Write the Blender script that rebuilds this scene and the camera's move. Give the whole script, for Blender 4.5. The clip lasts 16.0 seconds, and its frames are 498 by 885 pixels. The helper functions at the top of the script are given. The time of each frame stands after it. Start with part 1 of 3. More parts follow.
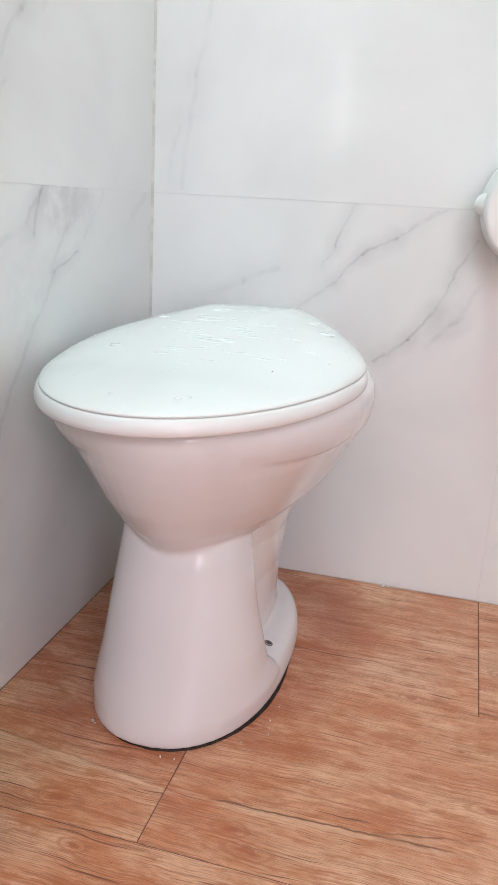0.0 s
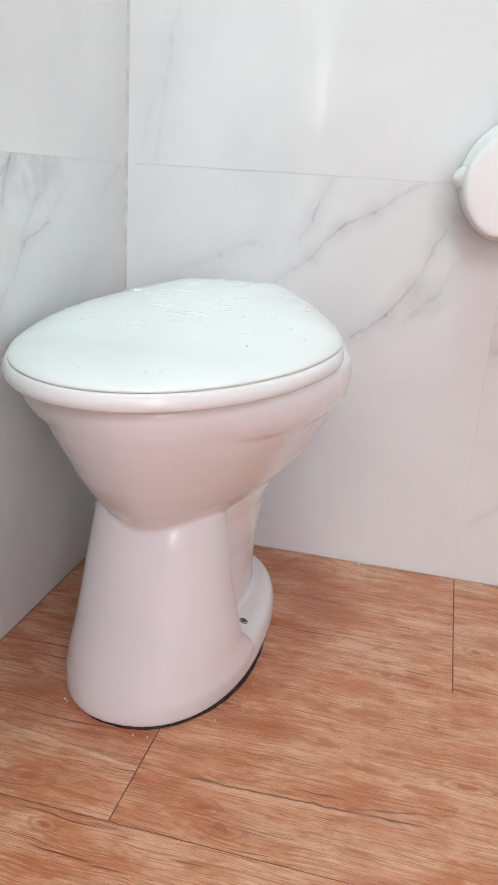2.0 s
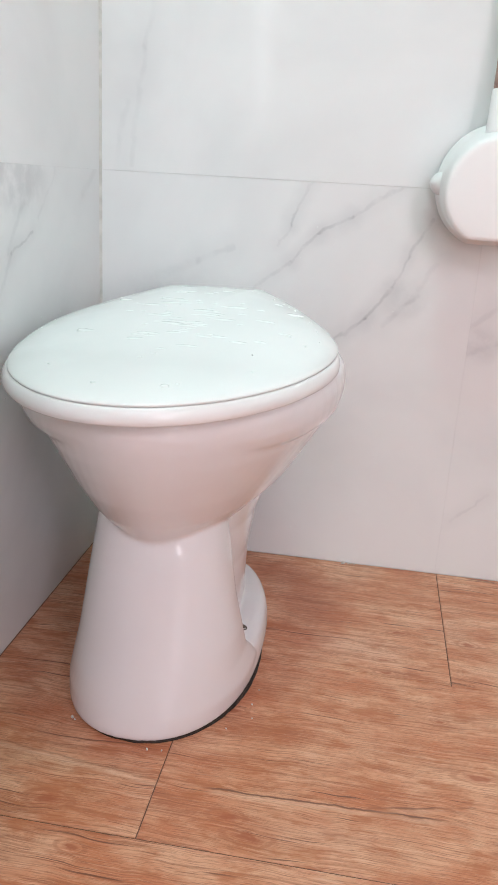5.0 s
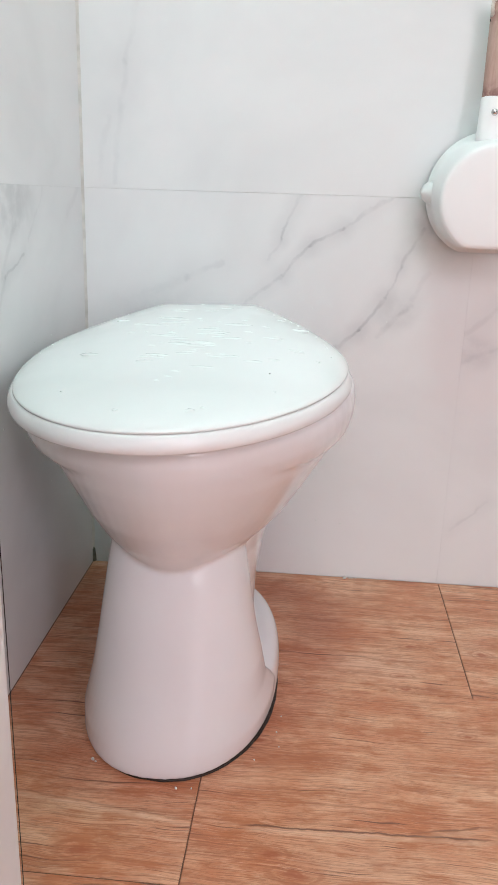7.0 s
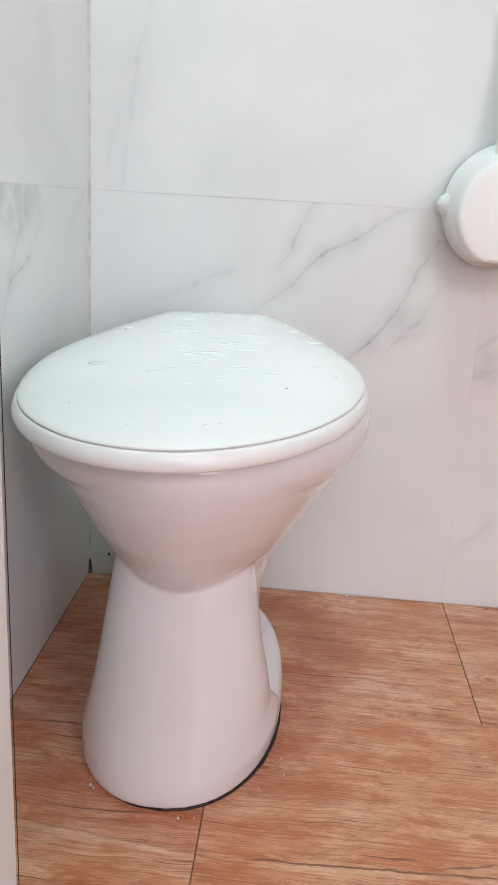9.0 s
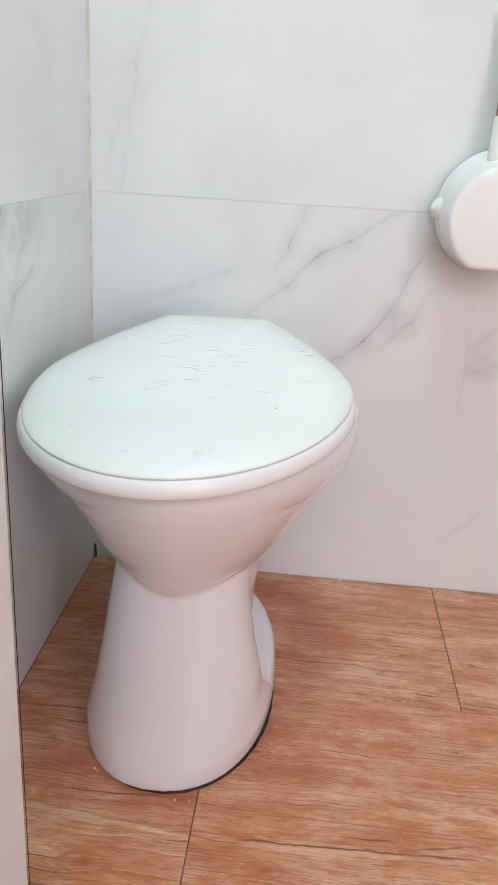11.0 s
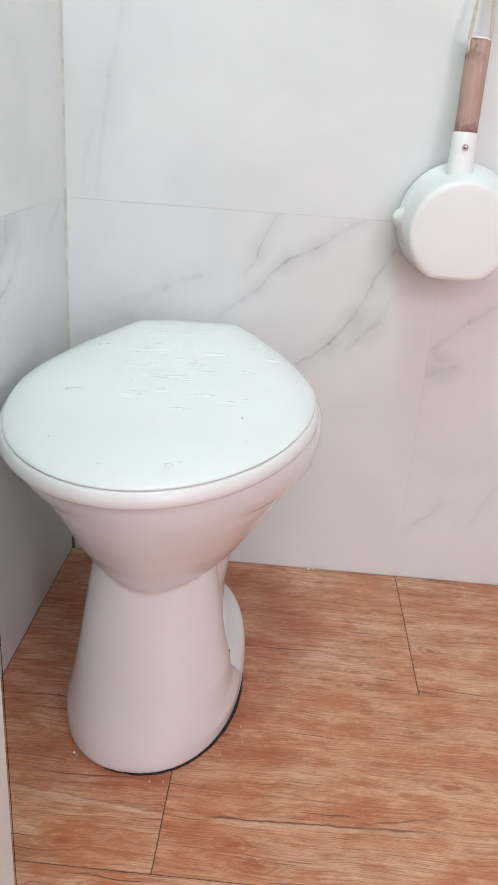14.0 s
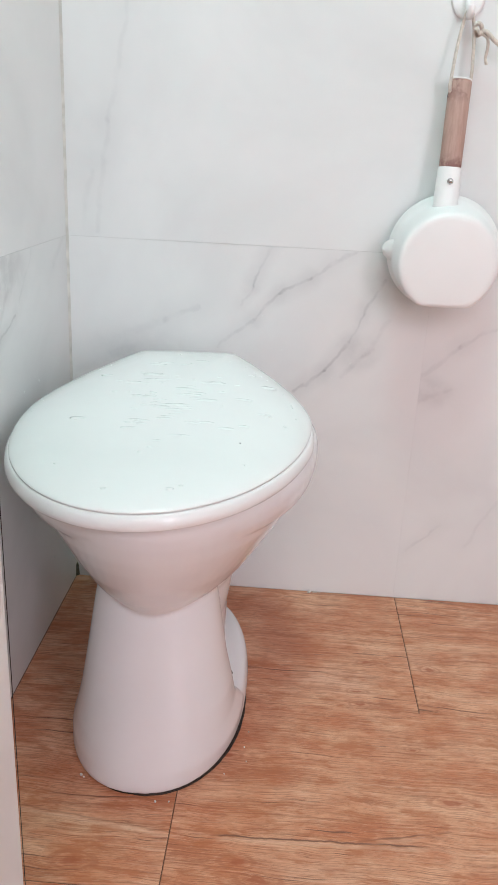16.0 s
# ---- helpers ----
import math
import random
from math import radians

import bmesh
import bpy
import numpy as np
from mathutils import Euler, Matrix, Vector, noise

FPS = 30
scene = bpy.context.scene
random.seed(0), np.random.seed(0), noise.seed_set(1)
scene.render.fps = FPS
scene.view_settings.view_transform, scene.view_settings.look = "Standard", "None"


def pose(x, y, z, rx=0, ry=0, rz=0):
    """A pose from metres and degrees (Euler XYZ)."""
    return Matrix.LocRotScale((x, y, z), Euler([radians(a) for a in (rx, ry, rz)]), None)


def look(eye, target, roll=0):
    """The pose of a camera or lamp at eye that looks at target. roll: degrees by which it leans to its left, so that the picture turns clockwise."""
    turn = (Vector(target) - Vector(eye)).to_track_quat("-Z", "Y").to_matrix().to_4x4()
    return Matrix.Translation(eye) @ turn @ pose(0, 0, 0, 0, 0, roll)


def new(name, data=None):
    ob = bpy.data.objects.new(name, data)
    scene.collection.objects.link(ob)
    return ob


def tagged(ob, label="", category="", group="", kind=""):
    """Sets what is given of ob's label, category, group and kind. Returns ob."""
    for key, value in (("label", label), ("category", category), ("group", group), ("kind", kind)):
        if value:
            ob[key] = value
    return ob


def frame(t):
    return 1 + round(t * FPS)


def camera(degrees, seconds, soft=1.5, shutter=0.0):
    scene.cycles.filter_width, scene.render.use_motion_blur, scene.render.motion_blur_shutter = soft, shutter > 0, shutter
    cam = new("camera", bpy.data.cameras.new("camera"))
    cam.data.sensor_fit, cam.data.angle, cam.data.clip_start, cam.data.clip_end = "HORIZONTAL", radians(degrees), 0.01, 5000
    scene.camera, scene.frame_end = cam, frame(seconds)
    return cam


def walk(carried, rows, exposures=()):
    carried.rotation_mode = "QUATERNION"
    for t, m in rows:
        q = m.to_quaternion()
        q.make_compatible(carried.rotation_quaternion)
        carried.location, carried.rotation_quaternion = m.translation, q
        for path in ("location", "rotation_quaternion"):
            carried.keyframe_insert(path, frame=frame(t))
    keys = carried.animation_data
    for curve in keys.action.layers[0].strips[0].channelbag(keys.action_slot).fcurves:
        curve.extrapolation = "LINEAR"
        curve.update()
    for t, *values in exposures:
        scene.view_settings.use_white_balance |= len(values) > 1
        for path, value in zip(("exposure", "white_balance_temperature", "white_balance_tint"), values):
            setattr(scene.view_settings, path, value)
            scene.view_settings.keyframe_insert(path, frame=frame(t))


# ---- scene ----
cam = camera(35.1, 16.0)
PATH = [
    (0, (0.164, 0.108, 0.594), (-0.321, 1.959, 0.01), 3.2),
    (0.5, (0.165, 0.115, 0.58), (-0.312, 1.966, -0.009), 3.4),
    (1, (0.175, 0.12, 0.587), (-0.294, 1.965, -0.028), 3.3),
    (1.5, (0.173, 0.121, 0.589), (-0.277, 1.966, -0.039), 3.6),
    (2, (0.168, 0.121, 0.588), (-0.262, 1.969, -0.045), 3.8),
    (2.5, (0.169, 0.123, 0.591), (-0.259, 1.97, -0.046), 3.8),
    (3, (0.158, 0.118, 0.592), (-0.253, 1.971, -0.04), 3.8),
    (3.5, (0.143, 0.114, 0.595), (-0.241, 1.97, -0.044), 4.1),
    (4, (0.13, 0.106, 0.597), (-0.217, 1.969, -0.041), 4.0),
    (6.5, (0.033, 0.111, 0.59), (-0.14, 2.009, -0.018), 2.1),
    (7, (0.02, 0.124, 0.594), (-0.129, 2.028, -0.001), 1.8),
    (7.5, (0.013, 0.135, 0.592), (-0.112, 2.05, 0.028), 2.1),
    (8, (-0.004, 0.143, 0.59), (-0.11, 2.063, 0.04), 2.8),
    (8.5, (-0.012, 0.15, 0.582), (-0.116, 2.07, 0.029), 3.2),
    (9, (-0.01, 0.155, 0.594), (-0.126, 2.066, 0.013), 3.4),
    (11.5, (0.008, 0.131, 0.681), (-0.12, 1.991, -0.045), 3.5),
    (12, (0.01, 0.13, 0.685), (-0.11, 1.98, -0.066), 3.8),
    (12.5, (0.005, 0.126, 0.695), (-0.096, 1.968, -0.076), 4.3),
    (13, (0.015, 0.118, 0.707), (-0.083, 1.959, -0.07), 4.3),
    (13.5, (0.013, 0.108, 0.717), (-0.065, 1.953, -0.05), 4.2),
    (14, (0.017, 0.098, 0.724), (-0.052, 1.948, -0.031), 4.0),
    (14.5, (0.018, 0.089, 0.728), (-0.042, 1.945, -0.014), 3.8),
    (15, (0.023, 0.084, 0.73), (-0.042, 1.945, 0.001), 3.4),
    (15.5, (0.022, 0.083, 0.745), (-0.05, 1.942, 0.011), 3.1),
    (16, (0.023, 0.066, 0.731), (-0.056, 1.943, 0.045), 2.9),
]
walk(cam, [(t, look(eye, target, roll)) for t, eye, target, roll in PATH], [(0, 0.03), (4, 0.03), (7, 0.0), (16, -0.06)])


# ---- light ----
world = bpy.data.worlds.new("world")
scene.world = world
world.use_nodes = True
wn = world.node_tree
sky = wn.nodes.new("ShaderNodeTexSky")
sky.sky_type, sky.sun_disc = "NISHITA", False
sky.sun_elevation, sky.sun_rotation = radians(45), radians(120)
wn.links.new(sky.outputs["Color"], wn.nodes["Background"].inputs["Color"])
wn.nodes["Background"].inputs["Strength"].default_value = 0.12

LAMP_WATTS = 9.9          # ceiling light
LAMP_COLOUR = (0.66, 1.0, 0.975)
END_FILL_WATTS = 15.0       # fill light through two openings added to the unseen outer room
TALL_FILL_WATTS = 26.5
FILL_COLOUR = (0.985, 0.905, 0.985)
SLIT_STRENGTH = 3.2


# ---- materials ----
def material(name, colour=(0.8, 0.8, 0.8), rough=0.4, metal=0.0, coat=0.0):
    m = bpy.data.materials.new(name)
    m.use_nodes = True
    b = m.node_tree.nodes["Principled BSDF"]
    b.inputs["Base Color"].default_value = (*colour, 1)
    b.inputs["Roughness"].default_value = rough
    b.inputs["Metallic"].default_value = metal
    b.inputs["Coat Weight"].default_value = coat
    b.inputs["Coat Roughness"].default_value = 0.05
    return m


class Nodes:
    """Short names for wiring a material."""

    def __init__(self, m):
        self.t = m.node_tree
        self.b = self.t.nodes["Principled BSDF"]

    def put(self, socket, v):
        if isinstance(v, bpy.types.NodeSocket):
            self.t.links.new(v, socket)
        elif isinstance(v, (int, float)) or not hasattr(socket.default_value, "__len__"):
            socket.default_value = v
        else:
            socket.default_value = (*v, 1) if len(socket.default_value) == 4 and len(v) == 3 else v

    def position(self):
        return self.t.nodes.new("ShaderNodeNewGeometry").outputs["Position"]

    def random(self):
        return self.t.nodes.new("ShaderNodeObjectInfo").outputs["Random"]

    def math(self, op, *args):
        n = self.t.nodes.new("ShaderNodeMath")
        n.operation = op
        for s, v in zip(n.inputs, args):
            self.put(s, v)
        return n.outputs[0]

    def vec(self, op, *args):
        n = self.t.nodes.new("ShaderNodeVectorMath")
        n.operation = op
        for i, v in enumerate(args):
            self.put(n.inputs["Scale"] if op == "SCALE" and i == 1 else n.inputs[i], v)
        return n.outputs["Value"] if op in ("LENGTH", "DOT_PRODUCT", "DISTANCE") else n.outputs["Vector"]

    def split(self, v):
        n = self.t.nodes.new("ShaderNodeSeparateXYZ")
        self.put(n.inputs[0], v)
        return n.outputs

    def join(self, x, y, z):
        n = self.t.nodes.new("ShaderNodeCombineXYZ")
        for s, v in zip(n.inputs, (x, y, z)):
            self.put(s, v)
        return n.outputs[0]

    def noise(self, v, scale, detail=3.0, rough=0.5, distortion=0.0, colour=False):
        n = self.t.nodes.new("ShaderNodeTexNoise")
        self.put(n.inputs["Vector"], v)
        for k, x in (("Scale", scale), ("Detail", detail), ("Roughness", rough), ("Distortion", distortion)):
            n.inputs[k].default_value = x
        return n.outputs["Color" if colour else "Fac"]

    def span(self, v, a, b, lo=0.0, hi=1.0, smooth=True):
        n = self.t.nodes.new("ShaderNodeMapRange")
        n.interpolation_type = "SMOOTHSTEP" if smooth else "LINEAR"
        for s, x in zip(n.inputs, (v, a, b, lo, hi)):
            self.put(s, x)
        return n.outputs[0]

    def mix(self, f, a, b, blend="MIX"):
        n = self.t.nodes.new("ShaderNodeMix")
        n.data_type, n.blend_type = "RGBA", blend
        self.put(n.inputs[0], f)
        self.put(n.inputs[6], a)
        self.put(n.inputs[7], b)
        return n.outputs[2]

    def bump(self, height, strength, distance):
        n = self.t.nodes.new("ShaderNodeBump")
        n.inputs["Strength"].default_value = strength
        n.inputs["Distance"].default_value = distance
        self.put(n.inputs["Height"], height)
        self.put(self.b.inputs["Normal"], n.outputs[0])


def marble(name, axis, veins, patches=()):
    """Glossy white tile with grey veins; the veins are (u, z, u, z, width, depth) in the wall's own metres."""
    m = material(name, rough=0.13)
    k = Nodes(m)
    p = k.position()
    xyz = k.split(p)
    flat = k.join(xyz[axis], xyz[2], 0.0)
    shift = k.vec("SUBTRACT", k.noise(flat, 22, 4, 0.6, colour=True), (0.5, 0.5, 0.5))
    big = k.vec("SUBTRACT", k.noise(flat, 6, 2, 0.5, colour=True), (0.5, 0.5, 0.5))
    q = k.vec("ADD", flat, k.vec("SCALE", shift, 0.022))
    q = k.vec("ADD", q, k.vec("SCALE", big, 0.022))
    q = k.vec("MULTIPLY", q, (1, 1, 0))
    cloud = k.noise(flat, 3.2, 4, 0.55, 0.4)
    total = k.span(cloud, 0.35, 0.8, 0.0, 0.22)
    breaks = k.span(k.noise(flat, 30, 3, 0.6), 0.3, 0.62, 0.25, 1.0)
    for u0, z0, u1, z1, width, depth in veins:
        du, dz = u1 - u0, z1 - z0
        a = k.vec("SUBTRACT", q, (u0, z0, 0))
        h = k.math("DIVIDE", k.vec("DOT_PRODUCT", a, (du, dz, 0)), du * du + dz * dz)
        h = k.span(h, 0, 1, 0, 1, smooth=False)
        d = k.vec("LENGTH", k.vec("SUBTRACT", a, k.vec("SCALE", k.vec("MULTIPLY", (du, dz, 0), (1, 1, 0)), h)))
        line = k.span(d, width * 0.15, width, depth * 0.66, 0.0)
        halo = k.span(d, 0.0, width * 6.5, depth * 0.32, 0.0)
        total = k.math("ADD", total, k.math("ADD", k.math("MULTIPLY", line, breaks), halo))
    for u, z, ru, rz, depth in patches:
        d = k.vec("LENGTH", k.vec("MULTIPLY", k.vec("SUBTRACT", q, (u, z, 0)), (1 / ru, 1 / rz, 0)))
        total = k.math("ADD", total, k.math("MULTIPLY", k.span(d, 0.25, 1.0, depth, 0.0), breaks))
    total = k.span(total, 0, 1, 0, 1, smooth=False)
    k.put(k.b.inputs["Base Color"], k.mix(total, (0.80, 0.805, 0.80), (0.37, 0.38, 0.395)))
    k.put(k.b.inputs["Roughness"], k.span(k.noise(flat, 8, 3), 0.3, 0.7, 0.06, 0.10))
    k.bump(k.noise(flat, 5, 2), 0.06, 0.002)
    return m


def wood_tile():
    """Porcelain tile printed as reddish-tan wood, grain along x, with a few knots and one long crack."""
    m = material("wood_look_porcelain", rough=0.3)
    k = Nodes(m)
    xyz = k.split(k.position())
    r = k.math("MULTIPLY", k.random(), 9.0)
    base = k.join(k.math("ADD", xyz[0], r), xyz[1], r)
    warp = k.vec("SCALE", k.vec("SUBTRACT", k.noise(base, 7.0, 3, 0.5, colour=True), (0.5, 0.5, 0.5)), 0.026)
    w = k.vec("ADD", base, k.vec("MULTIPLY", warp, (0.3, 1.0, 0)))
    hair = k.noise(k.vec("MULTIPLY", w, (16, 760, 1)), 1.0, 3, 0.65)
    fine = k.noise(k.vec("MULTIPLY", w, (8, 330, 1)), 1.0, 4, 0.68)
    band = k.noise(k.vec("MULTIPLY", w, (5, 95, 1)), 1.0, 5, 0.68)
    broad = k.noise(k.vec("MULTIPLY", w, (10, 20, 1)), 1.0, 5, 0.66)
    blot = k.noise(k.vec("MULTIPLY", w, (18, 44, 2)), 1.0, 5, 0.65)
    c = k.mix(k.span(broad, 0.33, 0.67), (0.56, 0.198, 0.092), (0.74, 0.402, 0.248))
    # printed blotches: darker orange ones and paler ones
    flat = k.vec("ADD", k.join(xyz[0], xyz[1], 0.0), k.vec("MULTIPLY", warp, (2.5, 1.6, 0)))
    for u, v, ru, rv, shade, much in (
            (0.030, 0.850, 0.070, 0.026, (0.47, 0.150, 0.060), 0.60), (0.010, 0.800, 0.060, 0.022, (0.48, 0.155, 0.062), 0.50),
            (0.000, 0.930, 0.070, 0.024, (0.47, 0.155, 0.066), 0.45), (0.045, 1.150, 0.070, 0.060, (0.46, 0.150, 0.068), 0.55),
            (0.020, 1.230, 0.080, 0.050, (0.48, 0.165, 0.078), 0.40), (0.130, 1.055, 0.095, 0.038, (0.72, 0.410, 0.275), 0.60),
            (0.110, 0.718, 0.110, 0.030, (0.70, 0.385, 0.245), 0.55), (0.230, 0.930, 0.080, 0.030, (0.67, 0.360, 0.225), 0.40),
            (0.270, 1.120, 0.040, 0.050, (0.70, 0.410, 0.270), 0.45), (-0.200, 0.640, 0.080, 0.040, (0.72, 0.420, 0.270), 0.45),
            (-0.205, 0.692, 0.040, 0.014, (0.42, 0.150, 0.062), 0.55), (-0.155, 0.726, 0.026, 0.012, (0.45, 0.150, 0.055), 0.50), (-0.180, 0.760, 0.090, 0.018, (0.72, 0.450, 0.285), 0.55),
            (0.225, 0.915, 0.030, 0.012, (0.46, 0.150, 0.060), 0.55), (0.036, 0.690, 0.045, 0.014, (0.45, 0.140, 0.050), 0.60), (0.190, 0.845, 0.080, 0.014, (0.47, 0.170, 0.074), 0.40)):
        d = k.vec("LENGTH", k.vec("MULTIPLY", k.vec("SUBTRACT", flat, (u, v, 0)), (1 / ru, 1 / rv, 0)))
        c = k.mix(k.math("MULTIPLY", k.span(d, 0.1, 1.15, min(0.85, much * 1.35), 0), k.span(band, 0.3, 0.6, 0.55, 1.0)), c, shade)
    c = k.mix(k.span(band, 0.55, 0.66, 0, 0.30), c, (0.76, 0.480, 0.320))
    c = k.mix(k.span(band, 0.33, 0.44, 0.34, 0), c, (0.42, 0.150, 0.072))
    c = k.mix(k.span(fine, 0.37, 0.48, 0.50, 0), c, (0.33, 0.105, 0.044))
    c = k.mix(k.span(fine, 0.57, 0.64, 0, 0.36), c, (0.80, 0.52, 0.37))
    c = k.mix(k.span(hair, 0.36, 0.50, 0.52, 0), c, (0.31, 0.095, 0.042))
    pore = k.noise(k.vec("MULTIPLY", w, (60, 1100, 1)), 1.0, 2, 0.6)
    c = k.mix(k.span(pore, 0.33, 0.43, 0.55, 0), c, (0.24, 0.078, 0.036))
    c = k.mix(k.span(pore, 0.60, 0.70, 0, 0.35), c, (0.80, 0.54, 0.41))
    c = k.mix(k.span(blot, 0.50, 0.66, 0, 0.68), c, (0.45, 0.135, 0.046))
    smoke = k.noise(k.vec("MULTIPLY", w, (9, 26, 1)), 1.0, 6, 0.7, 0.5)
    c = k.mix(k.math("MULTIPLY", k.span(smoke, 0.53, 0.66, 0, 0.55), k.span(band, 0.32, 0.60, 1.0, 0.45)), c, (0.36, 0.115, 0.050))
    c = k.mix(k.span(smoke, 0.34, 0.46, 0.16, 0), c, (0.72, 0.43, 0.27))
    dash = k.noise(k.vec("MULTIPLY", w, (7, 260, 1)), 1.0, 2.5, 0.55)
    c = k.mix(k.span(dash, 0.28, 0.345, 0.88, 0), c, (0.17, 0.062, 0.034))
    # knots
    bend = k.vec("SCALE", k.vec("SUBTRACT", k.noise(base, 38, 3, 0.6, colour=True), (0.5, 0.5, 0.5)), 0.016)
    p = k.vec("ADD", k.join(xyz[0], xyz[1], 0.0), k.vec("MULTIPLY", bend, (1, 1, 0)))
    for u, v, ru, rv in ((0.177, 1.108, 0.020, 0.009), (0.030, 0.700, 0.030, 0.011), (0.005, 0.722, 0.022, 0.012), (-0.175, 0.705, 0.030, 0.014), (0.262, 0.832, 0.034, 0.010), (0.16, 1.035, 0.018, 0.006), (0.275, 1.10, 0.020, 0.010), (-0.02, 0.885, 0.024, 0.010), (-0.13, 0.655, 0.018, 0.010), (0.162, 1.006, 0.016, 0.006), (0.225, 0.920, 0.012, 0.006)):
        d = k.vec("LENGTH", k.vec("MULTIPLY", k.vec("SUBTRACT", p, (u, v, 0)), (1 / ru, 1 / rv, 0)))
        ring = k.span(k.math("SINE", k.math("MULTIPLY", d, 9.0)), -0.2, 0.9, 0.0, 0.55)
        c = k.mix(k.math("MULTIPLY", ring, k.span(d, 0.5, 1.7, 1, 0)), c, (0.40, 0.130, 0.058))
        c = k.mix(k.span(d, 0.15, 0.75, 0.62, 0), c, (0.38, 0.092, 0.034))
    # long crack with a pale lower edge
    q = k.split(k.vec("ADD", k.join(xyz[0], xyz[1], 0.0), k.vec("MULTIPLY", bend, (0.5, 0.45, 0))))
    broken = k.span(k.noise(k.vec("MULTIPLY", base, (9, 2, 1)), 1.0, 3), 0.34, 0.44)
    for y0, slope, x0, x1, dark, pale in ((0.7555, 0.036, -0.06, 0.9, 0.90, 0.30), (0.7330, 0.215, 0.13, 0.9, 0.70, 0.22), (0.7450, -0.120, -0.33, -0.05, 0.30, 0.25)):
        off = k.math("SUBTRACT", q[1], k.math("ADD", y0, k.math("MULTIPLY", q[0], slope)))
        there = k.math("MULTIPLY", k.math("MULTIPLY", k.span(xyz[0], x0, x0 + 0.05), k.span(xyz[0], x1 - 0.03, x1, 1, 0)), broken)
        c = k.mix(k.math("MULTIPLY", k.span(k.math("ABSOLUTE", k.math("ADD", off, 0.005)), 0.001, 0.0045, pale, 0), there), c, (0.80, 0.56, 0.40))
        c = k.mix(k.math("MULTIPLY", k.span(k.math("ABSOLUTE", off), 0.0004, 0.0019, dark, 0), there), c, (0.17, 0.066, 0.038))
    k.put(k.b.inputs["Base Color"], c)
    k.put(k.b.inputs["Roughness"], k.span(fine, 0.3, 0.7, 0.42, 0.30))
    k.bump(fine, 0.12, 0.0006)
    return m


def plain(name, colour, rough, vary=0.06, scale=14.0, relief=0.05, coat=0.0):
    """A painted, glazed or moulded surface with slight unevenness."""
    m = material(name, colour, rough, coat=coat)
    k = Nodes(m)
    n = k.noise(k.position(), scale, 4, 0.55)
    dark = tuple(c * (1 - vary) for c in colour)
    k.put(k.b.inputs["Base Color"], k.mix(k.span(n, 0.3, 0.7), dark, colour))
    k.put(k.b.inputs["Roughness"], k.span(k.noise(k.position(), scale * 3, 3), 0.3, 0.7, rough * 0.8, rough * 1.25))
    if relief:
        k.bump(k.noise(k.position(), scale * 1.6, 3), relief, 0.001)
    return m


BACK_LOW = marble("marble_tile_a", 0, [
    (-0.004, 0.607, -0.038, 0.542, 0.0035, 0.42), (-0.038, 0.542, -0.055, 0.515, 0.003, 0.25),
    (0.115, 0.597, 0.053, 0.552, 0.004, 0.30), (0.053, 0.552, 0.006, 0.529, 0.004, 0.48),
    (0.006, 0.529, -0.034, 0.493, 0.0035, 0.32), (-0.034, 0.493, -0.085, 0.435, 0.004, 0.26),
    (0.172, 0.560, 0.140, 0.506, 0.004, 0.34), (0.140, 0.506, 0.121, 0.459, 0.003, 0.34),
    (0.121, 0.459, 0.085, 0.410, 0.004, 0.42), (0.085, 0.410, 0.038, 0.371, 0.0035, 0.42),
    (0.160, 0.450, 0.112, 0.402, 0.006, 0.24), (0.185, 0.500, 0.140, 0.430, 0.006, 0.16),
    (-0.120, 0.507, -0.175, 0.474, 0.006, 0.22), (-0.175, 0.474, -0.24, 0.450, 0.010, 0.12),
    (-0.225, 0.430, -0.318, 0.385, 0.010, 0.14),
], [(0.140, 0.440, 0.045, 0.040, 0.15), (0.185, 0.55, 0.07, 0.06, 0.12), (-0.20, 0.43, 0.13, 0.05, 0.10)])
BACK_LOW_NEXT = marble("marble_tile_b", 0, [
    (0.238, 0.405, 0.300, 0.462, 0.005, 0.20), (0.300, 0.462, 0.365, 0.500, 0.005, 0.22),
    (0.236, 0.362, 0.290, 0.392, 0.006, 0.16), (0.256, 0.095, 0.303, 0.146, 0.004, 0.20),
    (0.350, 0.110, 0.400, 0.200, 0.005, 0.14), (0.45, 0.2, 0.60, 0.45, 0.006, 0.25),
], [(0.262, 0.385, 0.045, 0.038, 0.22)])
BACK_HIGH = marble("marble_tile_c", 0, [
    (-0.230, 0.93, -0.265, 0.771, 0.006, 0.13), (-0.265, 0.771, -0.277, 0.612, 0.006, 0.15),
    (-0.288, 0.700, -0.302, 0.620, 0.007, 0.11), (0.35, 1.15, 0.60, 0.75, 0.006, 0.2), (-0.1, 1.2, 0.25, 1.0, 0.006, 0.2),
])
LEFT_LOW = marble("marble_tile_d", 1, [
    (0.972, 0.600, 0.936, 0.554, 0.005, 0.30), (0.936, 0.554, 0.860, 0.530, 0.008, 0.22),
    (0.968, 0.595, 0.952, 0.545, 0.004, 0.42), (1.139, 0.600, 1.080, 0.535, 0.004, 0.16),
    (1.060, 0.520, 0.999, 0.497, 0.003, 0.42), (1.040, 0.555, 0.990, 0.500, 0.006, 0.20),
    (0.999, 0.497, 0.935, 0.420, 0.006, 0.18), (0.935, 0.420, 0.876, 0.343, 0.006, 0.26),
    (0.876, 0.343, 0.780, 0.150, 0.006, 0.22), (1.290, 0.595, 1.235, 0.565, 0.009, 0.14),
], [(1.030, 0.585, 0.100, 0.060, 0.40), (0.93, 0.48, 0.08, 0.10, 0.14)])
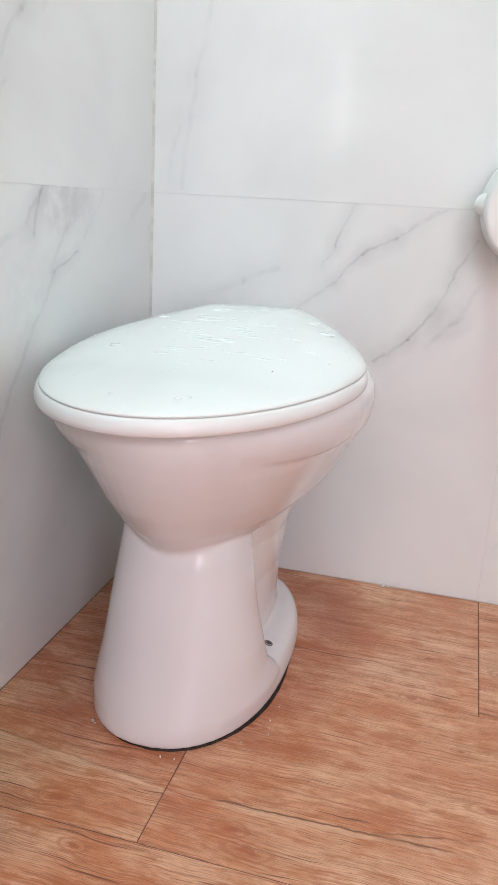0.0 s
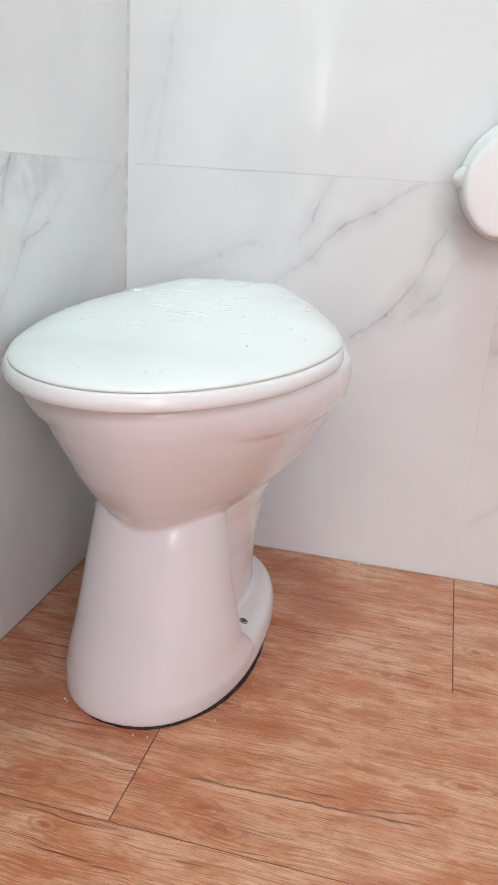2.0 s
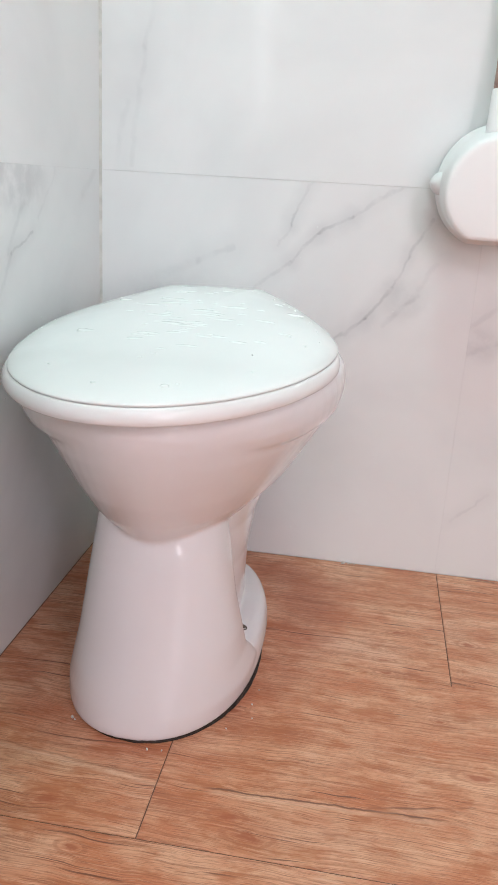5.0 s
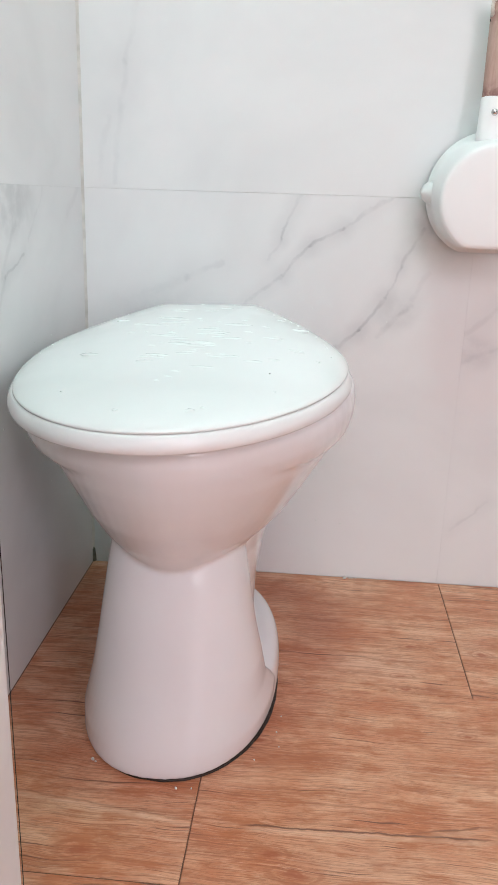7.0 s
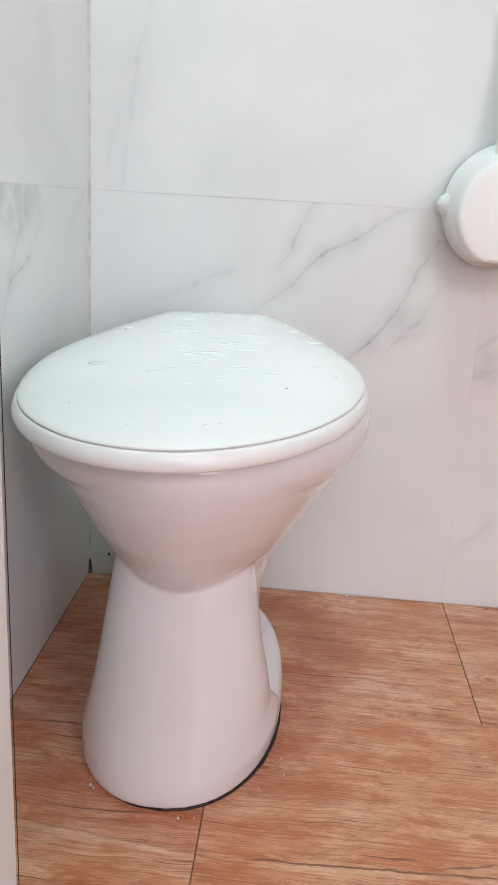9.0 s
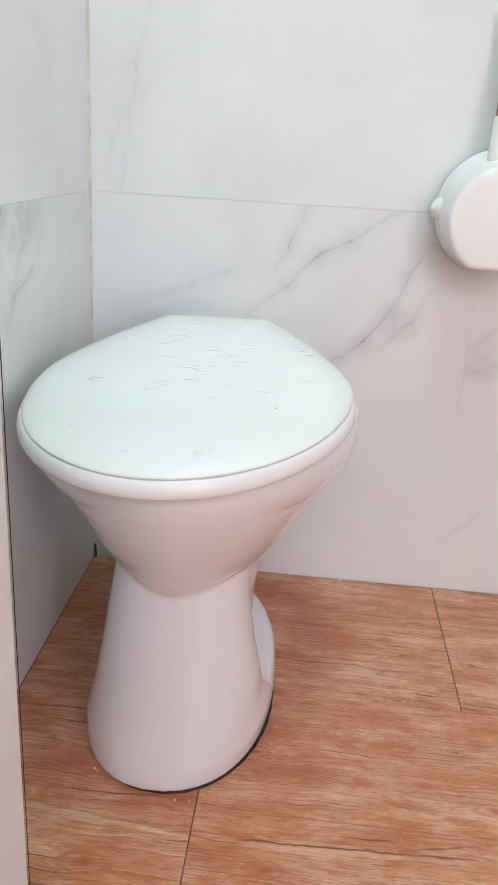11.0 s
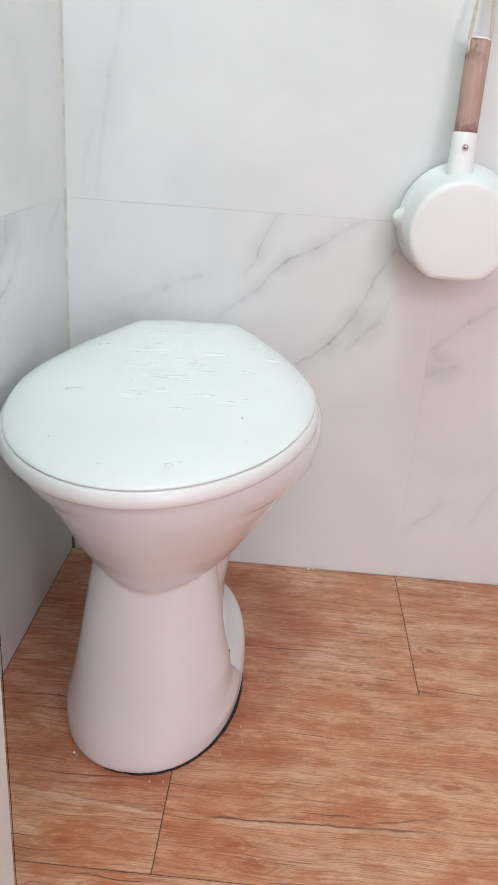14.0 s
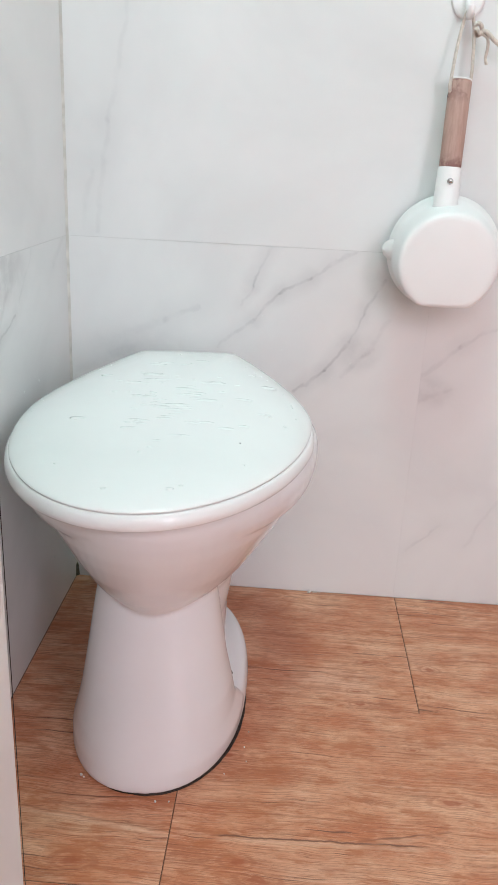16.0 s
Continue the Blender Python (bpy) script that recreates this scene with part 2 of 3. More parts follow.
LEFT_HIGH = marble("marble_tile_e", 1, [
    (0.975, 0.83, 0.943, 0.778, 0.006, 0.20), (0.943, 0.778, 0.890, 0.725, 0.007, 0.22),
    (1.03, 0.83, 0.985, 0.79, 0.006, 0.20), (0.90, 0.70, 0.82, 0.63, 0.006, 0.2),
], [(0.94, 0.80, 0.06, 0.05, 0.12)])
WOOD = wood_tile()
GROUT = plain("light_grey_grout", (0.74, 0.735, 0.72), 0.85, 0.15, 90)
GROUT_DARK = plain("brown_floor_grout", (0.24, 0.12, 0.075), 0.85, 0.3, 90)
GROUT_CORNER = plain("aged_cream_grout", (0.68, 0.67, 0.63), 0.7, 0.22, 40)
PAINT = plain("white_wall_paint", (0.78, 0.77, 0.76), 0.55, 0.05, 6)
CERAMIC = plain("white_glazed_ceramic", (0.795, 0.785, 0.795), 0.14, 0.03, 7, 0.02, 0.1)
SEAT_PLASTIC = plain("white_seat_plastic", (0.84, 0.835, 0.83), 0.17, 0.02, 9, 0.02)
LID_PLASTIC = plain("white_lid_plastic", (0.845, 0.855, 0.84), 0.175, 0.02, 9, 0.02)
ENAMEL = plain("white_dipper_plastic", (0.87, 0.86, 0.85), 0.40, 0.015, 9, 0.01)
# black for the foot's sealant and for the panel edge's painted shade
SEALANT_AND_SHADE = plain("black_sealant_and_shade", (0.035, 0.024, 0.018), 0.7, 0.4, 120, 0.4)
MOULD = plain("dark_green_mould", (0.13, 0.125, 0.09), 0.8, 0.5, 150, 0.3)
MORTAR = plain("white_mortar_crumb", (0.75, 0.72, 0.68), 0.9, 0.2, 200)
ROPE = plain("beige_cotton_rope", (0.72, 0.65, 0.58), 0.9, 0.25, 260, 0.5)
STEEL = material("polished_steel", (0.62, 0.61, 0.60), 0.22, 1.0)
DARK = material("dark_hollow", (0.02, 0.018, 0.015), 0.8)
RUST = plain("dull_bolt_metal", (0.11, 0.10, 0.075), 0.6, 0.4, 200)
HINGE = plain("white_hinge_plastic", (0.80, 0.80, 0.79), 0.36, 0.03, 20)

HANDLE_WOOD = material("pinkish_brown_wood", rough=0.55)
k = Nodes(HANDLE_WOOD)
hx = k.split(k.position())
grain = k.noise(k.join(k.math("MULTIPLY", hx[0], 260.0), k.math("MULTIPLY", hx[1], 260.0), k.math("MULTIPLY", hx[2], 16.0)), 1.0, 4, 0.6)
hc = k.mix(k.span(grain, 0.3, 0.7), (0.42, 0.265, 0.22), (0.50, 0.335, 0.28))
wear = k.noise(k.position(), 45, 3, 0.6)
ends = k.math("MAXIMUM", k.span(hx[2], 0.805, 0.840), k.span(hx[2], 0.728, 0.750, 1.0, 0.0))
hc = k.mix(k.math("MULTIPLY", ends, k.span(wear, 0.44, 0.56, 0, 0.9)), hc, (0.22, 0.10, 0.095))
k.put(k.b.inputs["Base Color"], hc)
k.bump(grain, 0.2, 0.0006)

WATER = material("wet_white_gloss", (0.80, 0.83, 0.81), 0.06, coat=0.3)


def glow(name, colour, strength):
    m = material(name, colour, 0.5)
    b = m.node_tree.nodes["Principled BSDF"]
    b.inputs["Emission Color"].default_value = (*colour, 1)
    b.inputs["Emission Strength"].default_value = strength
    return m


DIFFUSER = glow("lit_diffuser", LAMP_COLOUR, 6.0)
DAYLIGHT = glow("bright_daylight", (0.97, 0.98, 1.0), SLIT_STRENGTH)


# ---- mesh helpers ----
def empty(name, at=(0, 0, 0)):
    ob = new(name)
    ob.empty_display_size = 0.05
    ob.location = at
    return ob


def part(name, bm, mat, parent=None, label="", smooth=False):
    me = bpy.data.meshes.new(name)
    bmesh.ops.recalc_face_normals(bm, faces=bm.faces)
    bm.to_mesh(me)
    bm.free()
    me.materials.append(mat)
    if smooth:
        me.shade_smooth()
    ob = new(name, me)
    if parent:
        ob.parent = parent
        ob.matrix_parent_inverse = Matrix.Translation(-parent.location) if parent.type == "EMPTY" else Matrix()
    return tagged(ob, label)


def box(x0, x1, y0, y1, z0, z1, bevel=0.0, seg=2):
    bm = bmesh.new()
    bmesh.ops.create_cube(bm, size=1, matrix=Matrix.LocRotScale(((x0 + x1) / 2, (y0 + y1) / 2, (z0 + z1) / 2), None, (x1 - x0, y1 - y0, z1 - z0)))
    if bevel:
        bmesh.ops.bevel(bm, geom=list(bm.edges), offset=bevel, segments=seg, profile=0.5, affect="EDGES")
    return bm


def loft(rings, bm=None, cap=True):
    """A closed skin over rings of equally many points."""
    bm = bm or bmesh.new()
    rows = [[bm.verts.new(p) for p in ring] for ring in rings]
    n = len(rows[0])
    for a, b in zip(rows, rows[1:]):
        for i in range(n):
            bm.faces.new((a[i], a[(i + 1) % n], b[(i + 1) % n], b[i]))
    if cap:
        bm.faces.new(rows[0][::-1])
        bm.faces.new(rows[-1])
    return bm


def lathe(profile, seg=48, at=(0, 0, 0), turn=None, bm=None, cap=True):
    """Rings of (radius, height) about z, turned and moved."""
    m = Matrix.Translation(at) @ (turn or Matrix())
    return loft([[m @ Vector((r * math.cos(2 * math.pi * i / seg), r * math.sin(2 * math.pi * i / seg), h)) for i in range(seg)] for r, h in profile], bm, cap)


def tube(points, radius, seg=8, bm=None):
    """A round bar along points."""
    pts = [Vector(p) for p in points]
    rings, ref = [], None
    for i, p in enumerate(pts):
        d = (pts[min(i + 1, len(pts) - 1)] - pts[max(i - 1, 0)]).normalized()
        if ref is None:
            ref = d.orthogonal()
        ref = (ref - d * ref.dot(d)).normalized()
        side = d.cross(ref)
        rings.append([p + radius * (math.cos(a) * ref + math.sin(a) * side) for a in (2 * math.pi * j / seg for j in range(seg))])
    return loft(rings, bm)


def smooth_line(points, steps=10):
    """Catmull-Rom line through points."""
    p = [Vector(q) for q in points]
    p = [2 * p[0] - p[1], *p, 2 * p[-1] - p[-2]]
    out = []
    for a, b, c, d in zip(p, p[1:], p[2:], p[3:]):
        for i in range(steps):
            t = i / steps
            out.append(0.5 * (2 * b + (c - a) * t + (2 * a - 5 * b + 4 * c - d) * t * t + (3 * b - a - 3 * c + d) * t ** 3))
    return out + [p[-2]]


def rope(points, radius=0.0022, turns=240, bm=None):
    """Three strands twisted round a line; turns is radians a metre."""
    line = smooth_line(points, 16)
    fine = []
    for a, b in zip(line, line[1:]):
        fine += [a, (a + b) / 2]
    fine.append(line[-1])
    bm = bm or bmesh.new()
    for s in range(3):
        run, strand, ref = 0.0, [], None
        for i, p in enumerate(fine):
            d = (fine[min(i + 1, len(fine) - 1)] - fine[max(i - 1, 0)]).normalized()
            if ref is None:
                ref = d.orthogonal()
            ref = (ref - d * ref.dot(d)).normalized()
            side = d.cross(ref)
            if i:
                run += (p - fine[i - 1]).length
            a = run * turns * 3 + s * 2.0944
            strand.append(p + radius * 0.55 * (math.cos(a) * ref + math.sin(a) * side))
        tube(strand, radius * 0.62, 6, bm)
    return bm


# ---- the room ----
LEFT, BACK, RIGHT, TOP = -0.330, 1.310, 1.450, 2.40


def structure(name, bm, mat, label, category):
    return tagged(part(name, bm, mat), label, category, kind="structure")


floor_slab = structure("floor", box(LEFT - 0.02, RIGHT + 0.02, 0.25, BACK + 0.02, -0.10, -0.0012), GROUT_DARK, "wood-look porcelain tile floor with thin brown joints", "floor")
wall_back = structure("wall_back", box(LEFT - 0.12, RIGHT + 0.12, BACK + 0.0012, BACK + 0.12, -0.1, TOP), GROUT, "white grey-veined marble-look tiled wall", "wall")
wall_left = structure("wall_left", box(LEFT - 0.12, LEFT - 0.0012, 0.25, BACK + 0.0012, -0.1, TOP), GROUT, "white grey-veined marble-look tiled side wall", "wall")
# right wall is unseen, set far out so fill light reaches the back wall
wall_right = structure("wall_right", box(RIGHT, RIGHT + 0.12, 0.25, BACK + 0.0012, -0.1, TOP), PAINT, "plain white wall", "wall")
structure("ceiling", box(-1.2, 1.8, -1.9, BACK + 0.12, TOP, TOP + 0.1), PAINT, "plain white painted ceiling", "ceiling")
# wall with the doorway, then the outer room behind the camera, all unseen and assumed
# this piece's edge is placed to block the slit's reflection from further left
structure("wall_slit_blocker", box(-1.2, -0.262, 0.265, 0.385, 0.0, TOP), PAINT, "unseen plain white wall beside the doorway", "wall")
structure("wall_front_right", box(RIGHT, 1.8, 0.265, 0.385, 0.0, TOP), PAINT, "unseen plain white wall beside the doorway", "wall")
structure("wall_front_over_door", box(-0.262, RIGHT, 0.265, 0.385, 2.08, TOP), PAINT, "plain white wall over the doorway", "wall")
structure("floor_outer", box(-1.2, 1.8, -1.9, 0.2495, -0.1, -0.001), WOOD, "wood-look tile floor of the outer room", "floor")
structure("wall_outer_left", box(-1.3, -1.2, -1.9, 0.385, 0.0, TOP), PAINT, "plain white wall", "wall")
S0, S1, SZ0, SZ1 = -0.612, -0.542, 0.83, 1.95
# E and W: invented openings out of view, made for the fill lamps
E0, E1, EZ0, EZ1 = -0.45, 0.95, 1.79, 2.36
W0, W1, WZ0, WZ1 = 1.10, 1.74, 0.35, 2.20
for nm, a in (("wall_outer_end_left", (-1.2, S0, 0.0, TOP)), ("wall_outer_end_middle", (S1, E0, 0.0, TOP)), ("wall_outer_end_pier", (E1, W0, 0.0, TOP)), ("wall_outer_end_right", (W1, 1.8, 0.0, TOP)), ("wall_under_tall_opening", (W0, W1, 0.0, WZ0)), ("wall_over_tall_opening", (W0, W1, WZ1, TOP)),
              ("wall_outer_end_low", (S0, S1, 0.0, SZ0)), ("wall_outer_end_high", (S0, S1, SZ1, TOP)), ("wall_under_wide_opening", (E0, E1, 0.0, EZ0)), ("wall_over_wide_opening", (E0, E1, EZ1, TOP))):
    structure(nm, box(a[0], a[1], -1.9, -1.75, a[2], a[3]), PAINT, "unseen white wall round the slit and the fill openings", "wall")
structure("wall_outer_right", box(1.8, 1.9, -1.9, 0.385, 0.0, TOP), PAINT, "plain white wall", "wall")
structure("backdrop_daylight", box(S0 - 0.05, S1 + 0.05, -1.915, -1.905, SZ0 - 0.05, SZ1 + 0.05), DAYLIGHT, "bright daylight outside the narrow window", "backdrop")
slit = tagged(empty("window_1", ((S0 + S1) / 2, -1.82, SZ0)), "tall narrow window with a crossbar", "window", kind="structure")
part("crossbar", box(S0, S1, -1.84, -1.80, 1.50, 1.545, 0.004), PAINT, slit)
part("opening_sill", box(S0, S1, -1.86, -1.76, SZ0, SZ0 + 0.015, 0.003), PAINT, slit)
# the two added openings, framed only to carry fill light
end_fill = tagged(empty("fill_opening_wide", ((E0 + E1) / 2, -1.82, EZ0)), "added wide white-framed opening for fill light", "window", kind="structure")
part("fill_frame", box(E0, E0 + 0.04, -1.84, -1.80, EZ0, EZ1, 0.004), PAINT, end_fill)
part("fill_frame", box(E1 - 0.04, E1, -1.84, -1.80, EZ0, EZ1, 0.004), PAINT, end_fill)
part("opening_sill", box(E0, E1, -1.88, -1.74, EZ0, EZ0 + 0.02, 0.003), PAINT, end_fill)
tall_fill = tagged(empty("fill_opening_tall", ((W0 + W1) / 2, -1.82, WZ0)), "added tall white-framed opening for fill light", "window", kind="structure")
part("fill_frame", box(W0, W0 + 0.03, -1.84, -1.80, WZ0, WZ1, 0.004), PAINT, tall_fill)
part("fill_frame", box(W1 - 0.03, W1, -1.84, -1.80, WZ0, WZ1, 0.004), PAINT, tall_fill)
part("opening_sill", box(W0, W1, -1.88, -1.74, WZ0, WZ0 + 0.02, 0.003), PAINT, tall_fill)


def fill_lamp(name, watts, wide, high, at, aim):
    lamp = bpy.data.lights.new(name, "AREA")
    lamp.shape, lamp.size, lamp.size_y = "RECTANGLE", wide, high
    lamp.energy, lamp.color = watts, FILL_COLOUR
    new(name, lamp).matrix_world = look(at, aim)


# added area lamps that brighten the toilet and back wall from behind the camera
fill_lamp("end_fill_light", END_FILL_WATTS, E1 - E0 - 0.08, 0.53, ((E0 + E1) / 2, -1.78, (EZ0 + EZ1) / 2), (0.3, 1.31, 0.4))
fill_lamp("tall_fill_light", TALL_FILL_WATTS, 0.58, 1.76, ((W0 + W1) / 2, -1.77, 1.28), (0.1, 1.0, 0.6))

# low white panel at the doorway's edge
panel = tagged(empty("doorway_panel", (-0.25, 0.56, 0)), "low white panel beside the doorway", "panel", kind="structure")
part("panel_board", box(-0.312, -0.1935, 0.4950, 0.6190, 0.012, 0.640, 0.006, 3), PAINT, panel)
# dark strip paints the shade of the narrow gap along the board
part("edge_shade_strip", box(-0.1940, -0.1934, 0.6188, 0.6193, 0.016, 0.636), SEALANT_AND_SHADE, panel, "thin dark strip standing in for shade at the edge")
part("panel_foot", box(-0.305, -0.2010, 0.5000, 0.6120, 0.0, 0.014), PAINT, panel)

# ceiling light
LX, LY = 0.02, 0.58
light = tagged(empty("ceiling_light", (LX, LY, TOP)), "round white ceiling light, switched on", "lamp")
part("frame", lathe([(0.225, 2.399), (0.225, 2.372), (0.215, 2.366), (0.200, 2.370)], 48, (LX, LY, 0)), PAINT, light)
part("diffuser", lathe([(0.001, 2.362), (0.120, 2.363), (0.180, 2.3655), (0.1995, 2.3705)], 48, (LX, LY, 0)), DIFFUSER, light, "glowing white diffuser", True)
bulb = bpy.data.lights.new("ceiling_lamp", "AREA")
bulb.shape, bulb.size, bulb.energy, bulb.color = "DISK", 0.36, LAMP_WATTS, LAMP_COLOUR
new("ceiling_lamp", bulb).matrix_world = pose(LX, LY, 2.355)

# corner grout bead
structure("trim_corner", loft([[(LEFT, BACK - 0.0035, z), (LEFT + 0.0035, BACK, z), (LEFT + 0.0015 + 0.0006 * math.sin(z * 31), BACK - 0.0015, z)] for z in np.linspace(0.001, TOP, 60)]),
          GROUT_CORNER, "aged cream grout bead in the wall corner", "trim")

part("mould_line", loft([[(LEFT, BACK - 0.0042 * k, z), (LEFT + 0.0042 * k, BACK, z), (LEFT + 0.0026 * k, BACK - 0.0026 * k, z)] for z, k in ((0.0005, 1.3), (0.010, 1.1), (0.020, 0.9), (0.032, 0.5))]),
     MOULD, bpy.data.objects["trim_corner"], "dark mould at the foot of the corner")

# ---- the pan ----
AX, SWING, RISE, ROLL = -0.1235, -0.2, 0.0125, 0.0261      # middle line and slight turn of the seat and lid
PIVOT = Matrix.Translation((AX, 1.0, 0)) @ Matrix.Rotation(radians(SWING), 4, "Z")


def oval(hw, yf, yc, yb, z, n=72, p_front=2.0, p_back=2.0):
    """A plan outline: half-width hw at yc, front end yf, back end yb."""
    ring = []
    for i in range(n):
        a = 2 * math.pi * i / n
        c, s = math.cos(a), math.sin(a)
        p = p_back if s > 0 else p_front
        x = hw * math.copysign(abs(c) ** (2 / p), c)
        y = (yb - yc if s > 0 else yc - yf) * math.copysign(abs(s) ** (2 / p), s)
        ring.append((x, yc + y, z))
    return ring


def placed(rings, middle):
    return [[Vector((middle + x, y, z)) for x, y, z in ring] for ring in rings]


def heel(y):
    """Slight extra rise of the plastic towards the hinge."""
    return 0.15 * max(0.0, y - 1.08) ** 2


def leaned(rings):
    """Seat and lid: turned a little, and rising to the hinge."""
    return [[PIVOT @ Vector((x, y - 1.0, z + RISE * (y - 0.73) + ROLL * x + heel(y))) for x, y, z in ring] for ring in rings]


toilet = tagged(empty("toilet", (AX, 1.0, 0)), "white glazed ceramic toilet pan with its lid closed, wet on top", "toilet")
bm = bmesh.new()
# bowl: pear-shaped in plan, its underside rising a little to the back
def lifted(ring, z):
    k = min(1.0, (z - 0.205) / 0.147)
    return [(x, y, zz + 0.06 * (y - 0.85) * (1 - k)) for x, y, zz in ring]


loft([[Vector((mid + x, y, zz)) for x, y, zz in lifted(oval(hw, yf, yc, yb, z, p_back=2.5), z)] for z, hw, yf, yc, yb, mid in (
    (0.197, 0.040, 0.905, 1.10, 1.14, -0.1165), (0.205, 0.070, 0.876, 1.1449, 1.16, -0.1164), (0.222, 0.110, 0.851, 1.155, 1.18, -0.1159), (0.250, 0.136, 0.825, 1.1500, 1.195, -0.1151),
    (0.280, 0.150, 0.802, 1.1300, 1.21, -0.1143), (0.310, 0.1637, 0.784, 1.1108, 1.22, -0.1134), (0.330, 0.1715, 0.7735, 1.0903, 1.225, -0.1129), (0.352, 0.1740, 0.764, 1.0692, 1.23, -0.1122),
    (0.366, 0.1760, 0.760, 1.06, 1.23, -0.113), (0.381, 0.1760, 0.760, 1.05, 1.23, -0.114))], bm)
# rim band, thicker towards the back, with a rounded ledge below it
loft(placed([[(x, y, z + (0.0423 * (y - 0.77) + 0.0204 * x) * max(0, (z - 0.346) / 0.031)) for x, y, z in oval(hw, yf, yc, yb, z, p_front=1.98, p_back=1.9)] for z, hw, yf, yc, yb in (
    (0.3360, 0.164, 0.792, 1.033, 1.215), (0.3400, 0.1765, 0.782, 1.0334, 1.2248), (0.3465, 0.1850, 0.774, 1.0384, 1.2298), (0.3573, 0.1894, 0.766, 1.0384, 1.2348),
    (0.3683, 0.1904, 0.762, 1.0384, 1.2348), (0.3765, 0.1880, 0.761, 1.0384, 1.2320), (0.3835, 0.1800, 0.763, 1.0384, 1.2280))], -0.1175), bm)
# front of the foot: a flaring shell with an upright edge at its back, running into the flange at the floor
loft([[Vector((mid + x + 0.035 * (y - 0.98) * max(0.0, 1 - z / 0.09), y, zz)) for x, y, zz in oval(hw, yf, yc, yc + 0.035, z, p_front=2.2, p_back=3.2)] for z, hw, yf, yc, mid in (
    (0.002, 0.1138, 0.8028, 0.982, -0.1180), (0.010, 0.1142, 0.8022, 0.980, -0.1180), (0.028, 0.1125, 0.8045, 0.962, -0.1172), (0.055, 0.1030, 0.8110, 0.936, -0.1175), (0.090, 0.0965, 0.8200, 0.925, -0.1165),
    (0.130, 0.0889, 0.830, 0.920, -0.1170), (0.170, 0.0828, 0.839, 0.920, -0.1174), (0.205, 0.0775, 0.847, 0.920, -0.1174), (0.235, 0.0730, 0.856, 0.920, -0.1175), (0.270, 0.0720, 0.870, 0.920, -0.1175))], bm)
# trap behind it
loft(placed([oval(hw, yf, yc, yb, z, p_back=2.6) for z, hw, yf, yc, yb in (
    (0.005, 0.072, 0.93, 1.05, 1.20), (0.080, 0.0735, 0.93, 1.05, 1.17), (0.130, 0.0750, 0.93, 1.05, 1.165), (0.190, 0.0840, 0.92, 1.05, 1.18), (0.260, 0.108, 0.90, 1.05, 1.20))], -0.114), bm)
# rounded back flange
loft(placed([oval(hw, yf, 1.02, yb, z, p_front=2.6, p_back=2.2) for z, hw, yf, yb in (
    (0.002, 0.1105, 0.83, 1.233), (0.012, 0.1115, 0.83, 1.236), (0.024, 0.1095, 0.84, 1.233), (0.031, 0.1065, 0.85, 1.228), (0.036, 0.1010, 0.86, 1.221), (0.040, 0.0930, 0.87, 1.210), (0.0435, 0.0820, 0.88, 1.19), (0.048, 0.0650, 0.89, 1.17))], -0.1135), bm)
pan = part("pan", bm, CERAMIC, toilet, "white glazed ceramic pan", True)
fuse = pan.modifiers.new("fuse", "REMESH")
fuse.mode, fuse.voxel_size, fuse.use_smooth_shade = "VOXEL", 0.0020, True
soften = pan.modifiers.new("soften", "SMOOTH")
soften.factor, soften.iterations = 0.5, 20

# bolt holes
for side in (1, -1):
    at = Vector((-0.1135 + side * 0.0855, 1.000, 0.0428))
    tilt = Matrix.Rotation(radians(17 * side), 4, "Y")
    hole = part("bolt_hole", lathe([(0.0054, -0.004), (0.0056, 0.0002), (0.0050, 0.0005), (0.0044, 0.0000), (0.0042, -0.003)], 20, at, tilt), RUST, toilet, "dark bolt hole with a dull bolt in it", True)
    part("bolt", lathe([(0.0036, -0.004), (0.0036, 0.0002), (0.0026, 0.0008)], 6, at + Vector((0, 0.001, 0.0006)), tilt), RUST, hole, "dull metal bolt")

# seat ring and lid share one egg-shaped outline
LID_FRONT, LID_WIDE, LID_BACK, LID_HALF = 0.7421, 1.0196, 1.2598, 0.1853


def egg(n=144):
    ring = []
    for i in range(n // 2):
        a = math.pi * i / (n // 2)
        ring.append((LID_HALF * math.cos(a), LID_WIDE - (LID_WIDE - LID_FRONT) * math.sin(a) ** 1.04))
    m = n // 4
    back = []
    for i in range(m):
        s = (i + 1) / m
        s = 1 - (1 - s) ** 1.63
        hw = LID_HALF * (1 - 0.5668 * s ** 1.65)
        back.append((-hw, LID_WIDE + (LID_BACK - LID_WIDE) * s))
    flat = [(back[-1][0] * (1 - 2 * j / 7), LID_BACK + 0.0015) for j in range(1, 7)]
    out = ring + [(-LID_HALF, LID_WIDE)] + back + flat + [(-x, y) for x, y in back[::-1]]
    for _ in range(5):                       # rounded back corners
        out = [((a[0] + 2 * b[0] + c[0]) / 4, (a[1] + 2 * b[1] + c[1]) / 4) if b[1] > 1.12 else b for a, b, c in zip(out[-1:] + out[:-1], out, out[1:] + out[:1])]
    return out


EGG = egg()
MID = (0.0, 0.985)
LINE = 0.4021


def shrunk(f, z, inset=0.0):
    out = []
    for x, y in EGG:
        v = Vector((x - MID[0], y - MID[1]))
        v = v * (f - inset / v.length)
        out.append((MID[0] + v.x, MID[1] + v.y, z))
    return out


